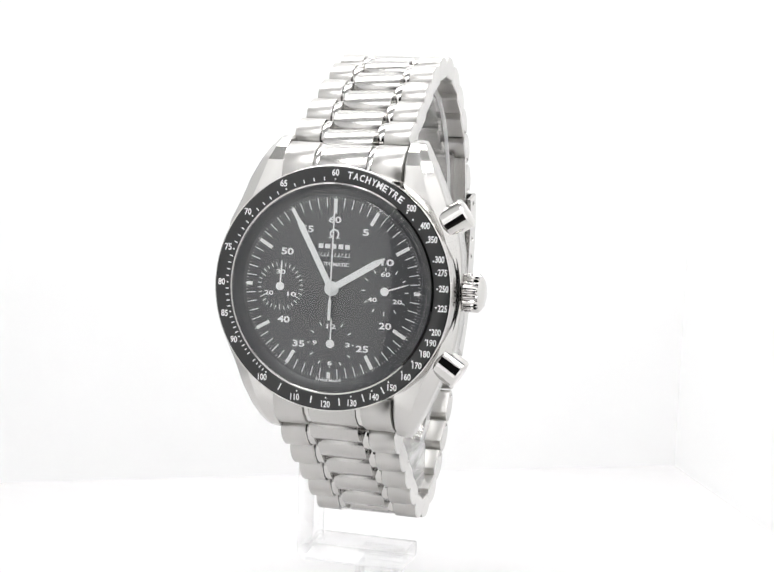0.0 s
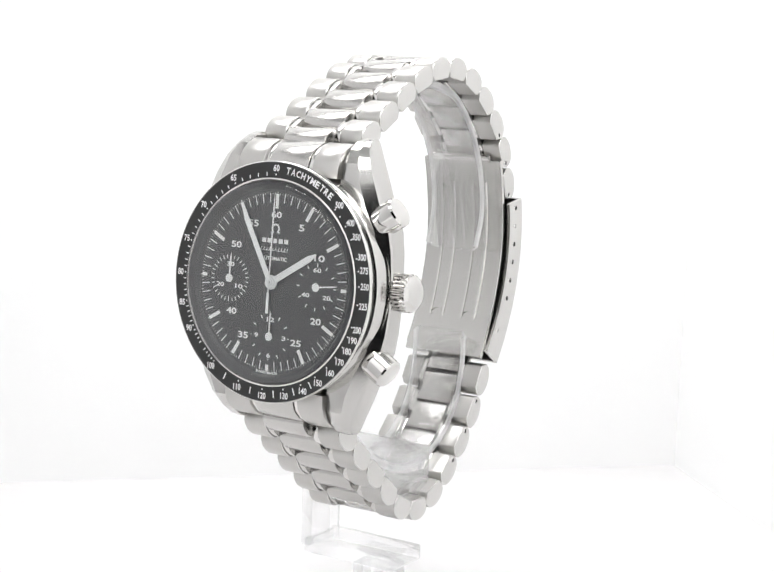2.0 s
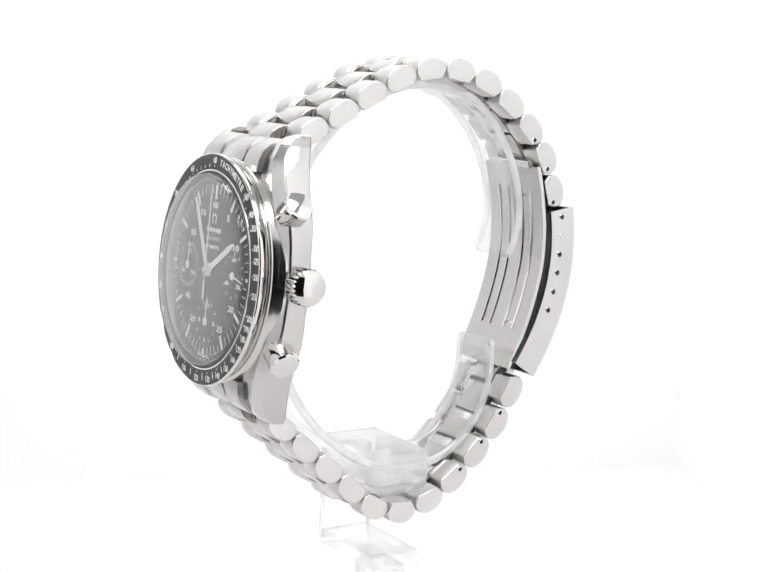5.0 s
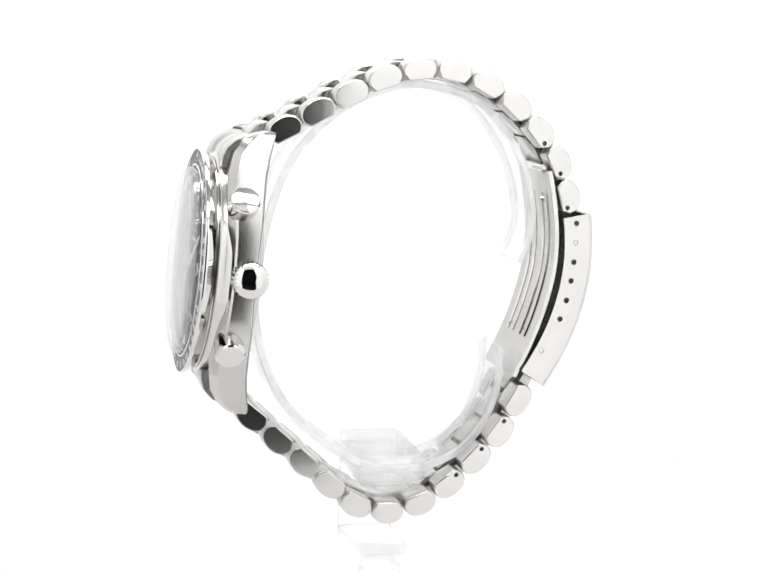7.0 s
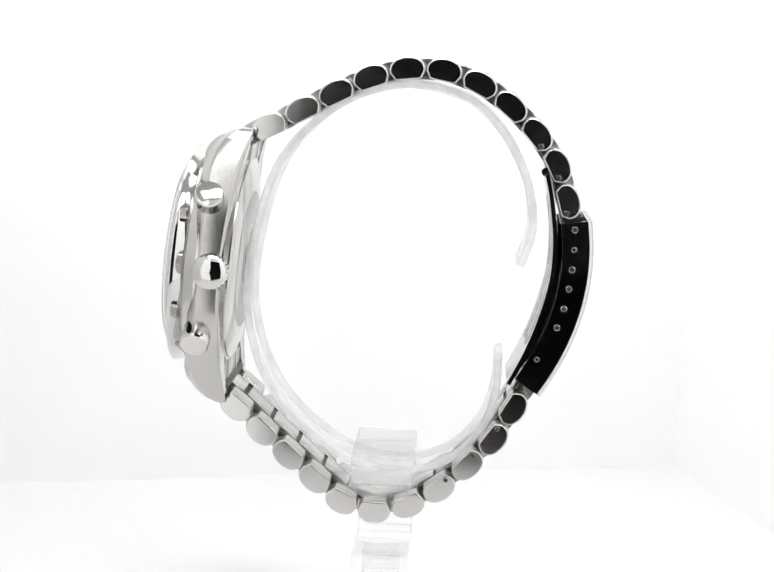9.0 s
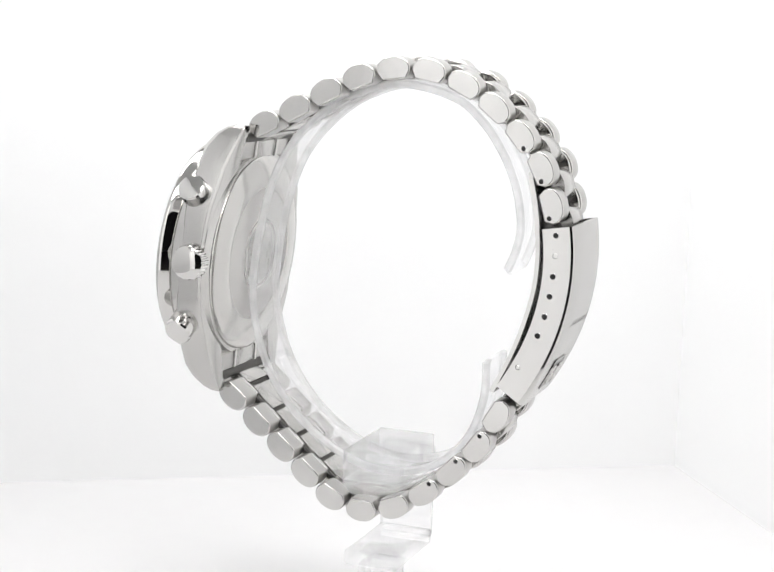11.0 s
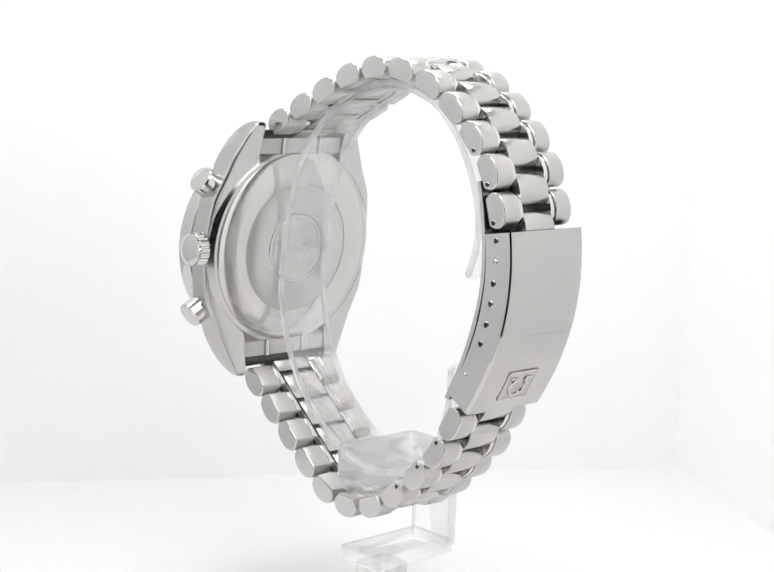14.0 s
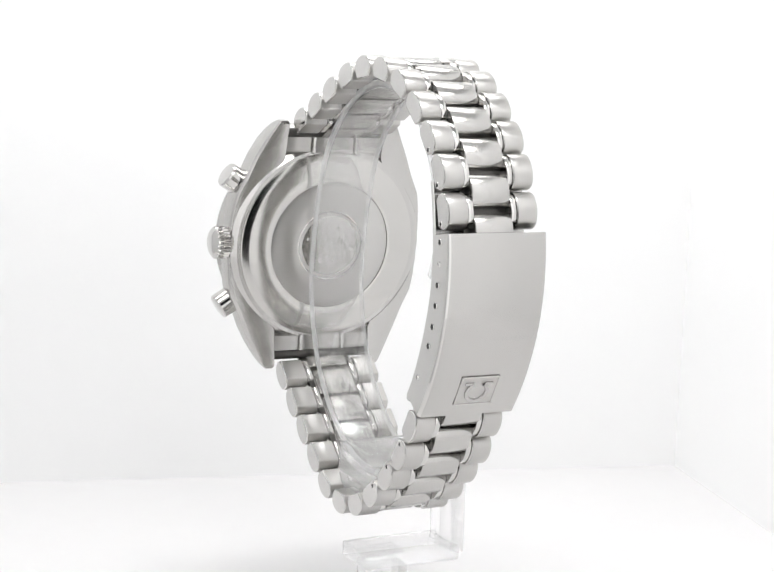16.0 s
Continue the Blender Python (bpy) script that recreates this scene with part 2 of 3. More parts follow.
def build_tent():
    left, right, back, front, top, skin = -0.118, 0.094, 0.091, -0.124, 0.205, 0.003
    slit0, slit1, lintel, corner = -0.072, 0.0165, 0.150, -0.090
    tagged(slab("floor", left, right, front, back + skin, -skin, 0, FLOOR_SHEET, "white sheet floor of a light tent"), category="floor")
    # the back wall's own glow is added to whiten the background
    slab("wall_back", left, right, back, back + skin, 0, top, BACK_FABRIC, "white fabric back of a light tent, given a soft glow")
    bm = fresh()
    bmesh.ops.create_cube(bm, size=1, matrix=Matrix.Translation((0, -0.1, -0.0235)) @ Matrix.Diagonal((1.4, 0.9, 0.04, 1)))
    tagged(part("ground", bm, TABLE, None), "dark table top under the light tent", "table top", kind="structure")
    # grey base paints this side dimmer than the corner next to it
    slab("wall_left_1", left - skin, left, corner, back, 0, top, DIMMED_SIDE, "fabric side wall of a light tent, greyed as the dimmer side")
    # glow added to this corner and the right wall brightens reflections
    slab("wall_left_2", left - skin, left, front, corner - 0.0002, 0, top, CORNER, "white fabric corner of a light tent, given a glow")
    slab("wall_right", right, right + skin, front, back, 0, top, FABRIC, "white fabric side wall of a light tent, given a glow")
    # the ceiling's lower light is put into its darker base colour
    tagged(slab("ceiling", left - skin, right + skin, front - skin, back + skin, top, top + skin, DIMMED, "fabric ceiling of a light tent, darkened as less lit"), category="ceiling")
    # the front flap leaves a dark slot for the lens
    # glow added to both flaps feeds bright reflections in dial and links
    slab("wall_front_1", left - skin, slit0, front - skin, front, 0, top, CORNER, "white fabric flap beside the lens slot, given a glow")
    slab("wall_front_2", slit1, right + skin, front - skin, front, 0, top, CORNER, "white fabric front flap beside the lens slot, given a glow")
    slab("wall_front_3", slit0, slit1, front - skin, front, lintel, top, DIMMED, "fabric front flap over the lens slot, darkened as unlit")
    for k, y in enumerate((-0.085, 0.035)):
        strip = slab("light_strip_%d" % (k + 1), -0.09, 0.07, y - 0.022, y + 0.022, top - 0.004, top - 0.0005, LED, "glowing white light strip under the tent's ceiling")
        tagged(strip, category="light strip")


build_tent()


# ---- the wristwatch ----
watch = new("wristwatch")
watch.matrix_basis = WATCH
tagged(watch, "steel chronograph wristwatch with black dial on a clear acrylic stand", "wristwatch")


def build_case():
    # round middle
    bm = fresh()
    lathe(bm, [(16.2, -2.6), (17.9, -2.6), (18.0, -3.1), (18.4, -3.25), (18.6, -3.5), (18.75, -4.3), (19.15, -5.3), (19.45, -5.2), (19.5, -9.2), (19.3, -9.7), (18.3, -10.4), (16.2, -10.3)], 128)
    case = part("case", bm, CASE_STEEL, watch, "polished and brushed steel case with curved lugs")
    # lugs, lofted along v
    stations = [(0.0, 15.5, 19.62, -4.75, -9.4), (3.0, 15.4, 19.55, -4.7, -9.5), (6.5, 14.6, 19.25, -4.5, -9.7), (9.5, 13.2, 18.7, -4.2, -9.9), (13.0, 11.2, 17.0, -4.1, -10.1), (16.5, 9.75, 15.6, -4.2, -10.3),
                (19.5, 9.75, 14.1, -4.8, -10.8), (21.6, 9.75, 12.9, -6.2, -11.3), (22.9, 9.8, 12.1, -7.9, -11.6), (23.5, 10.1, 11.6, -9.6, -11.5)]
    for su in (1, -1):
        for sv in (1, -1):
            bm = fresh()
            rows = []
            for v, u0, u1, nf, nb in stations:
                w = u1 - u0
                h = nf - nb
                sec = [(u0, nb), (u0, nf - 0.15), (u0 + 0.15, nf), (u0 + w * 0.62, nf - 0.05), (u1 - w * 0.04, nf - h * 0.2), (u1, nf - h * 0.27), (u1, nb + h * 0.08), (u1 - w * 0.1, nb)]
                rows.append([bm.verts.new((su * u * MM, sv * v * MM, n * MM)) for u, n in sec])
            faces = []
            for p, q in zip(rows, rows[1:]):
                faces += [bm.faces.new((p[i], p[(i + 1) % 8], q[(i + 1) % 8], q[i])) for i in range(8)]
            faces += [bm.faces.new(rows[0]), bm.faces.new(rows[-1])]
            bmesh.ops.recalc_face_normals(bm, faces=faces)
            sharp = [e for e in bm.edges if e.calc_face_angle(0) > radians(38)]
            bmesh.ops.bevel(bm, geom=sharp, offset=0.12 * MM, segments=2, profile=0.5, affect="EDGES", clamp_overlap=True)
            part("lug", bm, CASE_STEEL, case, "", None, BRUSHED_SIDE, 20)
    # screw-down back: a wide polished flange round a turned flat disc
    bm = fresh()
    lathe(bm, [(11.9, -11.2), (11.95, -11.36), (12.1, -11.42), (14.0, -11.22), (16.0, -10.94), (17.3, -10.66), (17.55, -10.5), (17.65, -10.1), (17.65, -9.9), (17.65, -9.2), (11.9, -9.2)], 160)
    back = part("case_back", bm, FLANGE_STEEL, watch, "domed polished steel case back with a worn medallion")
    bm = fresh()
    lathe(bm, [(0.01, -11.46), (6.3, -11.46), (11.7, -11.4), (11.88, -11.3), (11.88, -10.5), (0.01, -10.5)], 128)
    part("back_disc", bm, BACK_STEEL, back, "flat turned steel disc")
    bm = fresh()
    lathe(bm, [(6.2, -11.45), (6.3, -11.52), (6.5, -11.52), (6.6, -11.44)], 96, closed=False)
    lathe(bm, [(0.01, -11.5), (5.6, -11.5), (5.75, -11.44)], 64, closed=False)
    rnd = random.Random(4)
    for k in range(46):
        a, r = rnd.uniform(0, 6.28), 5.0 * math.sqrt(rnd.random())
        bar(bm, r * math.cos(a), r * math.sin(a), -11.58, rnd.uniform(0.5, 1.7), rnd.uniform(0.25, 0.6), rnd.choice((0, 20, 70, 90, 120)), 0.12)
    part("medallion", bm, CASE_STEEL, back, "low worn medallion relief")
    bm = fresh()
    lathe(bm, [(17.8, -9.9), (17.9, -10.25), (18.25, -10.2), (18.5, -9.9)], 128, closed=False)
    part("back_ring", bm, POLISHED, watch, "bright polished ring round the case back")
    return case


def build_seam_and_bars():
    # thin dark ring paints the shaded gap round the case back
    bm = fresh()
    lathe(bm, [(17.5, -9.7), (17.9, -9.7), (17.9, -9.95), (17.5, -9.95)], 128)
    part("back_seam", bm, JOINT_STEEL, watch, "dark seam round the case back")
    # bars darkened to paint the crevice shade between the lugs
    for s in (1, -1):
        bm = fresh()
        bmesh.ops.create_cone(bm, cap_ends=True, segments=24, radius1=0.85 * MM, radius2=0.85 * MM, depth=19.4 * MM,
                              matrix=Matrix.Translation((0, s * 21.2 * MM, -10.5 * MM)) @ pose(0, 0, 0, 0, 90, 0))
        part("spring_bar", bm, JOINT_STEEL, watch, "steel spring bar between the lugs, darkened for crevice shade")


def build_bezel():
    bm = fresh()
    lathe(bm, [(15.9, -2.9), (15.9, -0.75), (16.15, -0.58), (16.4, -0.68), (16.45, -0.85), (18.75, -1.0), (18.84, -0.76), (18.96, -0.78), (19.07, -0.9), (19.12, -1.1), (19.08, -1.35), (18.92, -1.7), (18.6, -2.3), (18.2, -2.9)], 160)
    bezel = part("bezel", bm, POLISHED, watch, "polished steel bezel rim")
    bm = fresh()
    lathe(bm, [(16.42, -0.95), (16.42, -0.77), (16.5, -0.74), (18.75, -0.84), (18.8, -0.88), (18.8, -1.1)], 160)
    insert = part("bezel_insert", bm, INSERT, watch, "black aluminium tachymeter insert with white figures")

    def lay(bm2):
        # settle flat figures onto the sloping insert
        for v in bm2.verts:
            r = math.hypot(v.co.x, v.co.y) / MM
            v.co.z += (-0.74 - (r - 16.5) * 0.0445 + 0.012) * MM
        return bm2

    for value in (60, 65, 70, 75, 80, 85, 90, 100, 110, 120, 130, 140, 150, 160, 170, 180, 190, 200, 225, 250, 275, 300, 350, 400, 500):
        a = radians(6 * 3600 / value)
        bm2 = lettering(str(value), 1.05, 1.15 if value < 100 else 1.45, 0.02)
        r = 17.93
        bmesh.ops.translate(bm2, verts=bm2.verts, vec=(r * MM * math.sin(a), r * MM * math.cos(a), 0))
        part("bezel_figure", lay(bm2), PRINT, insert)
    # the word along the arc
    word = "TACHYMETRE"
    for k, ch in enumerate(word):
        deg = 7.6 + k * 3.2
        bm2 = lettering(ch, 1.08, 0.78 if ch not in "M" else 0.92, 0.02)
        bmesh.ops.transform(bm2, verts=bm2.verts, matrix=pose(0, 0, 0, 0, 0, -deg) @ Matrix.Translation((0, 17.75 * MM, 0)))
        part("bezel_letter", lay(bm2), PRINT, insert)
    bm2 = fresh()
    for value in (60, 65, 70, 75, 80, 85, 90, 100, 110, 120, 130, 140, 150, 160, 170, 180, 190, 200, 225, 250, 275, 300, 350, 400, 450, 500):
        a = radians(6 * 3600 / value)
        dot(bm2, 16.92 * math.sin(a), 16.92 * math.cos(a), 0, 0.14, 0.02, 12)
    ticks = [v for v in range(61, 100) if v % 5] + [105, 115, 125, 135, 145]
    for value in ticks:
        deg = 6 * 3600 / value
        a = radians(deg)
        long = value in (105, 115, 125, 135, 145)
        r, size = (17.55, 1.15) if long else (16.98, 0.55)
        if value > 90 and value < 100 and value % 2:
            size = 0.4
        bar(bm2, r * math.sin(a), r * math.cos(a), 0, size, 0.22 if long else 0.17, deg, 0.02)
    part("bezel_scale", lay(bm2), PRINT, insert)
    return bezel


def build_dial():
    z = -1.62
    bm = fresh()
    lathe(bm, [(0.01, z), (14.75, z), (14.75, z - 0.5), (0.01, z - 0.5)], 128)
    dial = part("dial", bm, DIAL, watch, "matt black dial with three subdials and white printing")
    bm = fresh()
    lathe(bm, [(16.0, -0.55), (15.7, -0.62), (14.62, z + 0.02), (14.62, z - 0.3), (16.0, z - 0.3)], 128)
    part("dial_flange", bm, FLANGE, watch, "dark sloping inner ring round the dial")
    z += 0.01
    # minute track
    bm = fresh()
    for k in range(60):
        a = radians(6 * k)
        if k % 5:
            bar(bm, 13.3 * math.sin(a), 13.3 * math.cos(a), z, 1.55, 0.14, 6 * k)
        else:
            bar(bm, 14.15 * math.sin(a), 14.15 * math.cos(a), z, 0.25, 0.12, 6 * k)
        for j in range(1, 3 if k % 5 else 3):
            b = radians(6 * k + 2 * j)
            bar(bm, 13.95 * math.sin(b), 13.95 * math.cos(b), z, 0.3, 0.05, 6 * k + 2 * j)
    part("minute_track", bm, PRINT, dial)
    for k in range(12):
        a = radians(30 * k)
        short = k in (3, 6, 9)
        r, size = (13.55, 0.95) if short else (12.75, 2.3)
        bm = fresh()
        bar(bm, r * math.sin(a), r * math.cos(a), z, size, 0.55, 30 * k, 0.09)
        part("hour_marker", bm, PALE, dial)
    for text, x, y in (("60", 0, 10.65), ("5", 5.0, 8.95), ("10", 8.7, 4.55), ("20", 8.75, -5.25), ("25", 5.25, -9.05),
                       ("35", -5.1, -8.9), ("40", -7.7, -5.3), ("50", -7.5, 5.35), ("55", -4.4, 9.0)):
        part("dial_figure", shift(lettering(text, 1.05, 1.0 * len(text)), x, y, z), PRINT, dial)
    # emblem and name as plain shapes
    bm = fresh()
    lathe(bm, [(0.52, 0), (0.78, 0), (0.78, 0.04), (0.52, 0.04)], 40, turn=285, start=-52.5)
    part("emblem", shift(bm, 0, 8.45, z), PRINT, dial, "small open ring emblem")
    bm = fresh()
    bar(bm, -0.62, 7.83, z, 0.14, 0.62, 0)
    bar(bm, 0.62, 7.83, z, 0.14, 0.62, 0)
    part("emblem_foot", bm, PRINT, dial)
    bm = fresh()
    for k, w in enumerate((0.85, 0.95, 0.72, 0.85, 0.85)):
        bar(bm, -2.1 + k * 1.07, 6.52, z, 0.72, w * 0.9, 0)
    part("name_bars", bm, PRINT, dial)
    bm = fresh()
    for k in range(10):
        bar(bm, -2.6 + 0.57 * k, 5.2 + 0.08 * (k % 2), z, 0.62 if k in (0, 3, 6, 8) else 0.4, 0.12, 18)
    bar(bm, 0.0, 4.97, z, 0.07, 5.3, 0)
    part("script_bars", bm, PRINT, dial)
    part("dial_line", shift(lettering("AUTOMATIC", 0.62, 5.1), 0, 3.75, z), PRINT, dial)
    bm = lettering("SWISS MADE", 0.42, 4.2)
    for v in bm.verts:
        a, r = v.co.x / (14.35 * MM), 14.35 * MM - v.co.y
        v.co.x, v.co.y = r * math.sin(a), -r * math.cos(a)
    part("dial_line", shift(bm, 0, 0, z), PRINT, dial)
    # subdials
    for cx, cy, figures, ticks in ((-8.45, -0.15, (("30", 0, 2.25), ("10", 1.9, -1.15), ("20", -1.85, -1.15)), 30),
                                   (8.45, 0.05, (("60", 0, 2.65), ("20", 2.05, -1.45), ("40", -1.95, -1.35)), 12),
                                   (0.12, -8.6, (("12", 0, 2.7), ("3", 2.75, 0), ("6", 0, -3.0), ("9", -2.6, 0)), 12)):
        bm = fresh()
        for k in range(ticks):
            deg = 360 * k / ticks
            if ticks == 12 and cx == 0.12 and k % 3 == 0 and k != 0:
                bar(bm, cx + 3.65 * math.sin(radians(deg)), cy + 3.65 * math.cos(radians(deg)), z, 0.3, 0.14, deg)
                continue
            size = 0.85 if (ticks == 30 and k % 5 == 0) else 0.6
            r = 3.75 - size / 2
            bar(bm, cx + r * math.sin(radians(deg)), cy + r * math.cos(radians(deg)), z, size, 0.15 if ticks == 12 else 0.12, deg)
        part("subdial_scale", bm, PRINT, dial)
        bm = fresh()
        lathe(bm, [(3.95, 0.0), (4.03, -0.0), (4.03, 0.012), (3.95, 0.012)], 64)
        part("subdial_rim", shift(bm, cx, cy, z - 0.008), FLANGE, dial)
        for text, x, y in figures:
            part("subdial_figure", shift(lettering(text, 0.72, 0.75 * len(text)), cx + x, cy + y, z), PRINT, dial)
    return dial


def pointer(name, length, width, tip, tail, z, thick, hub, mat, label=""):
    """A pointer that lies along +v from the origin."""
    bm = fresh()
    prof = [(-width / 2, -tail), (width / 2, -tail), (width / 2, length - tip), (width * 0.12, length), (-width * 0.12, length), (-width / 2, length - tip)]
    bot = [bm.verts.new((x * MM, y * MM, z * MM)) for x, y in prof]
    topv = [bm.verts.new((x * MM, y * MM, (z + thick) * MM)) for x, y in prof]
    faces = [bm.faces.new(bot[::-1]), bm.faces.new(topv)] + [bm.faces.new((bot[i], bot[(i + 1) % 6], topv[(i + 1) % 6], topv[i])) for i in range(6)]
    bmesh.ops.bevel(bm, geom=list(bm.edges), offset=0.03 * MM, segments=1, affect="EDGES", clamp_overlap=True)
    dot(bm, 0, 0, z - 0.01, hub, thick + 0.04, 32)
    return part(name, bm, mat, watch, label)


def build_pointers():
    made = {}
    p = pointer("hour_pointer", 9.75, 1.05, 1.6, 0, -1.3, 0.12, 1.15, PALE, "white hour pointer")
    p.matrix_basis = pose(0, 0, 0, 0, 0, -58.3)
    p = pointer("minute_pointer", 12.9, 0.95, 2.0, 0, -1.0, 0.12, 0.85, PALE, "white minute pointer")
    p.matrix_basis = pose(0, 0, 0, 0, 0, 28.8)
    p = pointer("chronograph_pointer", 13.9, 0.24, 2.0, 2.0, -0.7, 0.1, 0.62, PALE, "thin white chronograph seconds pointer")
    bm = fresh()
    bar(bm, 0, -3.3, -0.7, 3.2, 0.46, 0, 0.1)
    dot(bm, 0, 0, -0.6, 0.33, 0.35, 24)
    part("counterweight", bm, PALE, p)
    p.matrix_basis = pose(0, 0, 0, 0, 0, -0.6)
    for name, x, y, deg in (("minute_counter_pointer", -8.45, -0.15, 2), ("hour_counter_pointer", 0.12, -8.6, 0)):
        p = pointer(name, 4.1, 0.26, 0.9, 0, -1.45, 0.1, 0.66, PALE)
        p.matrix_basis = pose(x * MM, y * MM, 0, 0, 0, -deg)
    made["seconds"] = pointer("running_seconds_pointer", 4.1, 0.24, 0.9, 0, -1.45, 0.1, 0.66, PALE, "small running seconds pointer")
    made["seconds"].matrix_basis = pose(8.45 * MM, 0.05 * MM, 0, 0, 0, -72)
    return made


def build_crystal():
    bm = fresh()
    outer = [(15.85, -1.0), (15.85, 0.15), (15.6, 0.55), (15.0, 0.78), (13.0, 1.02), (10.0, 1.25), (6.0, 1.45), (3.0, 1.52), (0.005, 1.55)]
    inner = [(0.005, 0.55), (3.0, 0.52), (6.0, 0.45), (10.0, 0.25), (13.0, 0.02), (14.5, -0.2), (14.85, -0.5), (14.9, -1.0)]
    lathe(bm, outer + inner, 128)
    ob = part("crystal", bm, CRYSTAL, watch, "clear domed acrylic crystal")
    ob.visible_shadow = False


def build_crown_and_pushers():
    # fluted crown along +u
    bm = fresh()
    steps, teeth = 96, 24
    prof = [(18.6, 1.3), (19.5, 1.3), (19.55, 2.75), (19.8, 3.0), (21.8, 3.0), (22.1, 2.8), (22.6, 2.1), (22.85, 1.2), (22.9, 0.01)]
    rings = []
    for u, r in prof:
        ring = []
        for k in range(steps):
            rr = r - (0.28 if (r > 2.6 and u < 22.0 and k % 4 in (0, 1)) else 0)
            a = 2 * math.pi * k / steps
            ring.append(bm.verts.new((u * MM, (0.25 + rr * math.cos(a)) * MM, (-8.1 + rr * math.sin(a)) * MM)))
        rings.append(ring)
    for p, q in zip(rings, rings[1:]):
        for k in range(steps):
            bm.faces.new((p[k], p[(k + 1) % steps], q[(k + 1) % steps], q[k]))
    bm.faces.new(rings[0])
    bmesh.ops.recalc_face_normals(bm, faces=bm.faces)
    part("crown", bm, POLISHED, watch, "fluted polished steel crown")
    for side in (1, -1):
        m = pose(0, 0, -6.4 * MM, 0, 0, 33.0 if side > 0 else -32.2) @ pose(0, 0, 0, 0, 90, 0)
        bm = fresh()
        lathe(bm, [(0.01, 17.0), (1.45, 17.0), (1.45, 19.4), (1.5, 19.4), (2.2, 19.5), (2.42, 19.75), (2.42, 23.2), (2.2, 23.5), (1.8, 23.6), (0.01, 23.65)], 48)
        pusher = part("pusher", bm, POLISHED, watch, "round polished steel chronograph pusher", m)
        bm = fresh()
        lathe(bm, [(1.47, 18.3), (1.75, 18.3), (1.75, 18.9), (1.47, 18.9)], 40)
        part("pusher_collar", bm, CASE_STEEL, pusher)


# bracelet: the line of link centres (v, n), upper then lower run
UPPER = [(24.0, -13.6), (27.4, -18.9), (30.9, -24.2), (34.1, -29.7), (36.2, -35.6), (36.6, -41.8), (35.1, -48.0), (32.0, -53.6), (27.9, -58.6), (23.1, -62.7), (17.3, -65.2)]
LOWER = [(-19.4, -60.6), (-25.2, -57.9), (-30.3, -54.0), (-35.0, -49.6), (-38.6, -44.6), (-40.3, -38.8), (-39.2, -32.9), (-35.8, -27.8), (-32.1, -22.8), (-28.4, -17.8), (-24.6, -12.9)]


def centre_of(n):
    return -0.5 + 0.019 * n


def half_width(n):
    return 9.65 - 1.55 * min(1.0, max(0.0, (-n - 12) / 50.0))


def dome(a, top, base, inner, power=0.8, waist=0.72):
    k = 16
    pts = [(-a * math.cos(math.pi * i / k), base + (top - base) * math.sin(math.pi * i / k) ** power) for i in range(k + 1)]
    return pts + [(a * 0.97, base - 0.35), (a * waist, inner), (-a * waist, inner), (-a * 0.97, base - 0.35)]


def frame_at(v, n, dv, dn):
    """Pose in the watch's space: x = u, y along the bracelet, z outwards."""
    t = Vector((0, dv, dn)).normalized()
    x = Vector((1, 0, 0))
    o = x.cross(t)
    if o.dot(Vector((0, v + 2, n + 38))) < 0:
        t, o = -t, -o
    m = Matrix((x, t, o)).transposed().to_4x4()
    m.translation = Vector((centre_of(n) * MM, v * MM, n * MM))
    return m


def build_link_row(v, n, dv, dn, hole=0):
    m = frame_at(v, n, dv, dn)
    h = half_width(n)
    pitch = math.hypot(dv, dn) / 2
    a = pitch / 2 * 0.965
    for side in (-1, 1):
        bm = fresh()
        prism(bm, dome(a, 2.1, -0.25, -1.75), side * h * 0.545, side * h, 0.26, 3)
        link = part("outer_link", bm, BRUSHED, watch, "", m, LINK_END)
        if side > 0 and hole:
            # flat black disc paints the dark inside of the pin hole
            for kind, rr, dx in ((HOLE, 0.34, 0.0),):
                bm = fresh()
                bmesh.ops.create_cone(bm, cap_ends=True, segments=20, radius1=rr * MM, radius2=rr * MM, depth=0.06 * MM,
                                      matrix=Matrix.Translation((h * MM, hole * a * 0.62 * MM, -0.75 * MM)) @ pose(0, 0, 0, 0, 90, 0))
                part("pin_hole", bm, kind, link)
                bm = fresh()
                lathe(bm, [(0.34, 0.0), (0.37, 0.1), (0.46, 0.0)], 20)
                bmesh.ops.transform(bm, verts=bm.verts, matrix=Matrix.Translation((h * MM, hole * a * 0.62 * MM, -0.75 * MM)) @ pose(0, 0, 0, 0, 90, 0))
                part("hole_rim", bm, POLISHED, link)
        bm = fresh()
        prism(bm, dome(a * 0.93, 1.8, -0.3, -1.6), side * h * 0.425, side * h * 0.54, 0.1)
        part("rim_strip", bm, POLISHED, watch, "", m)


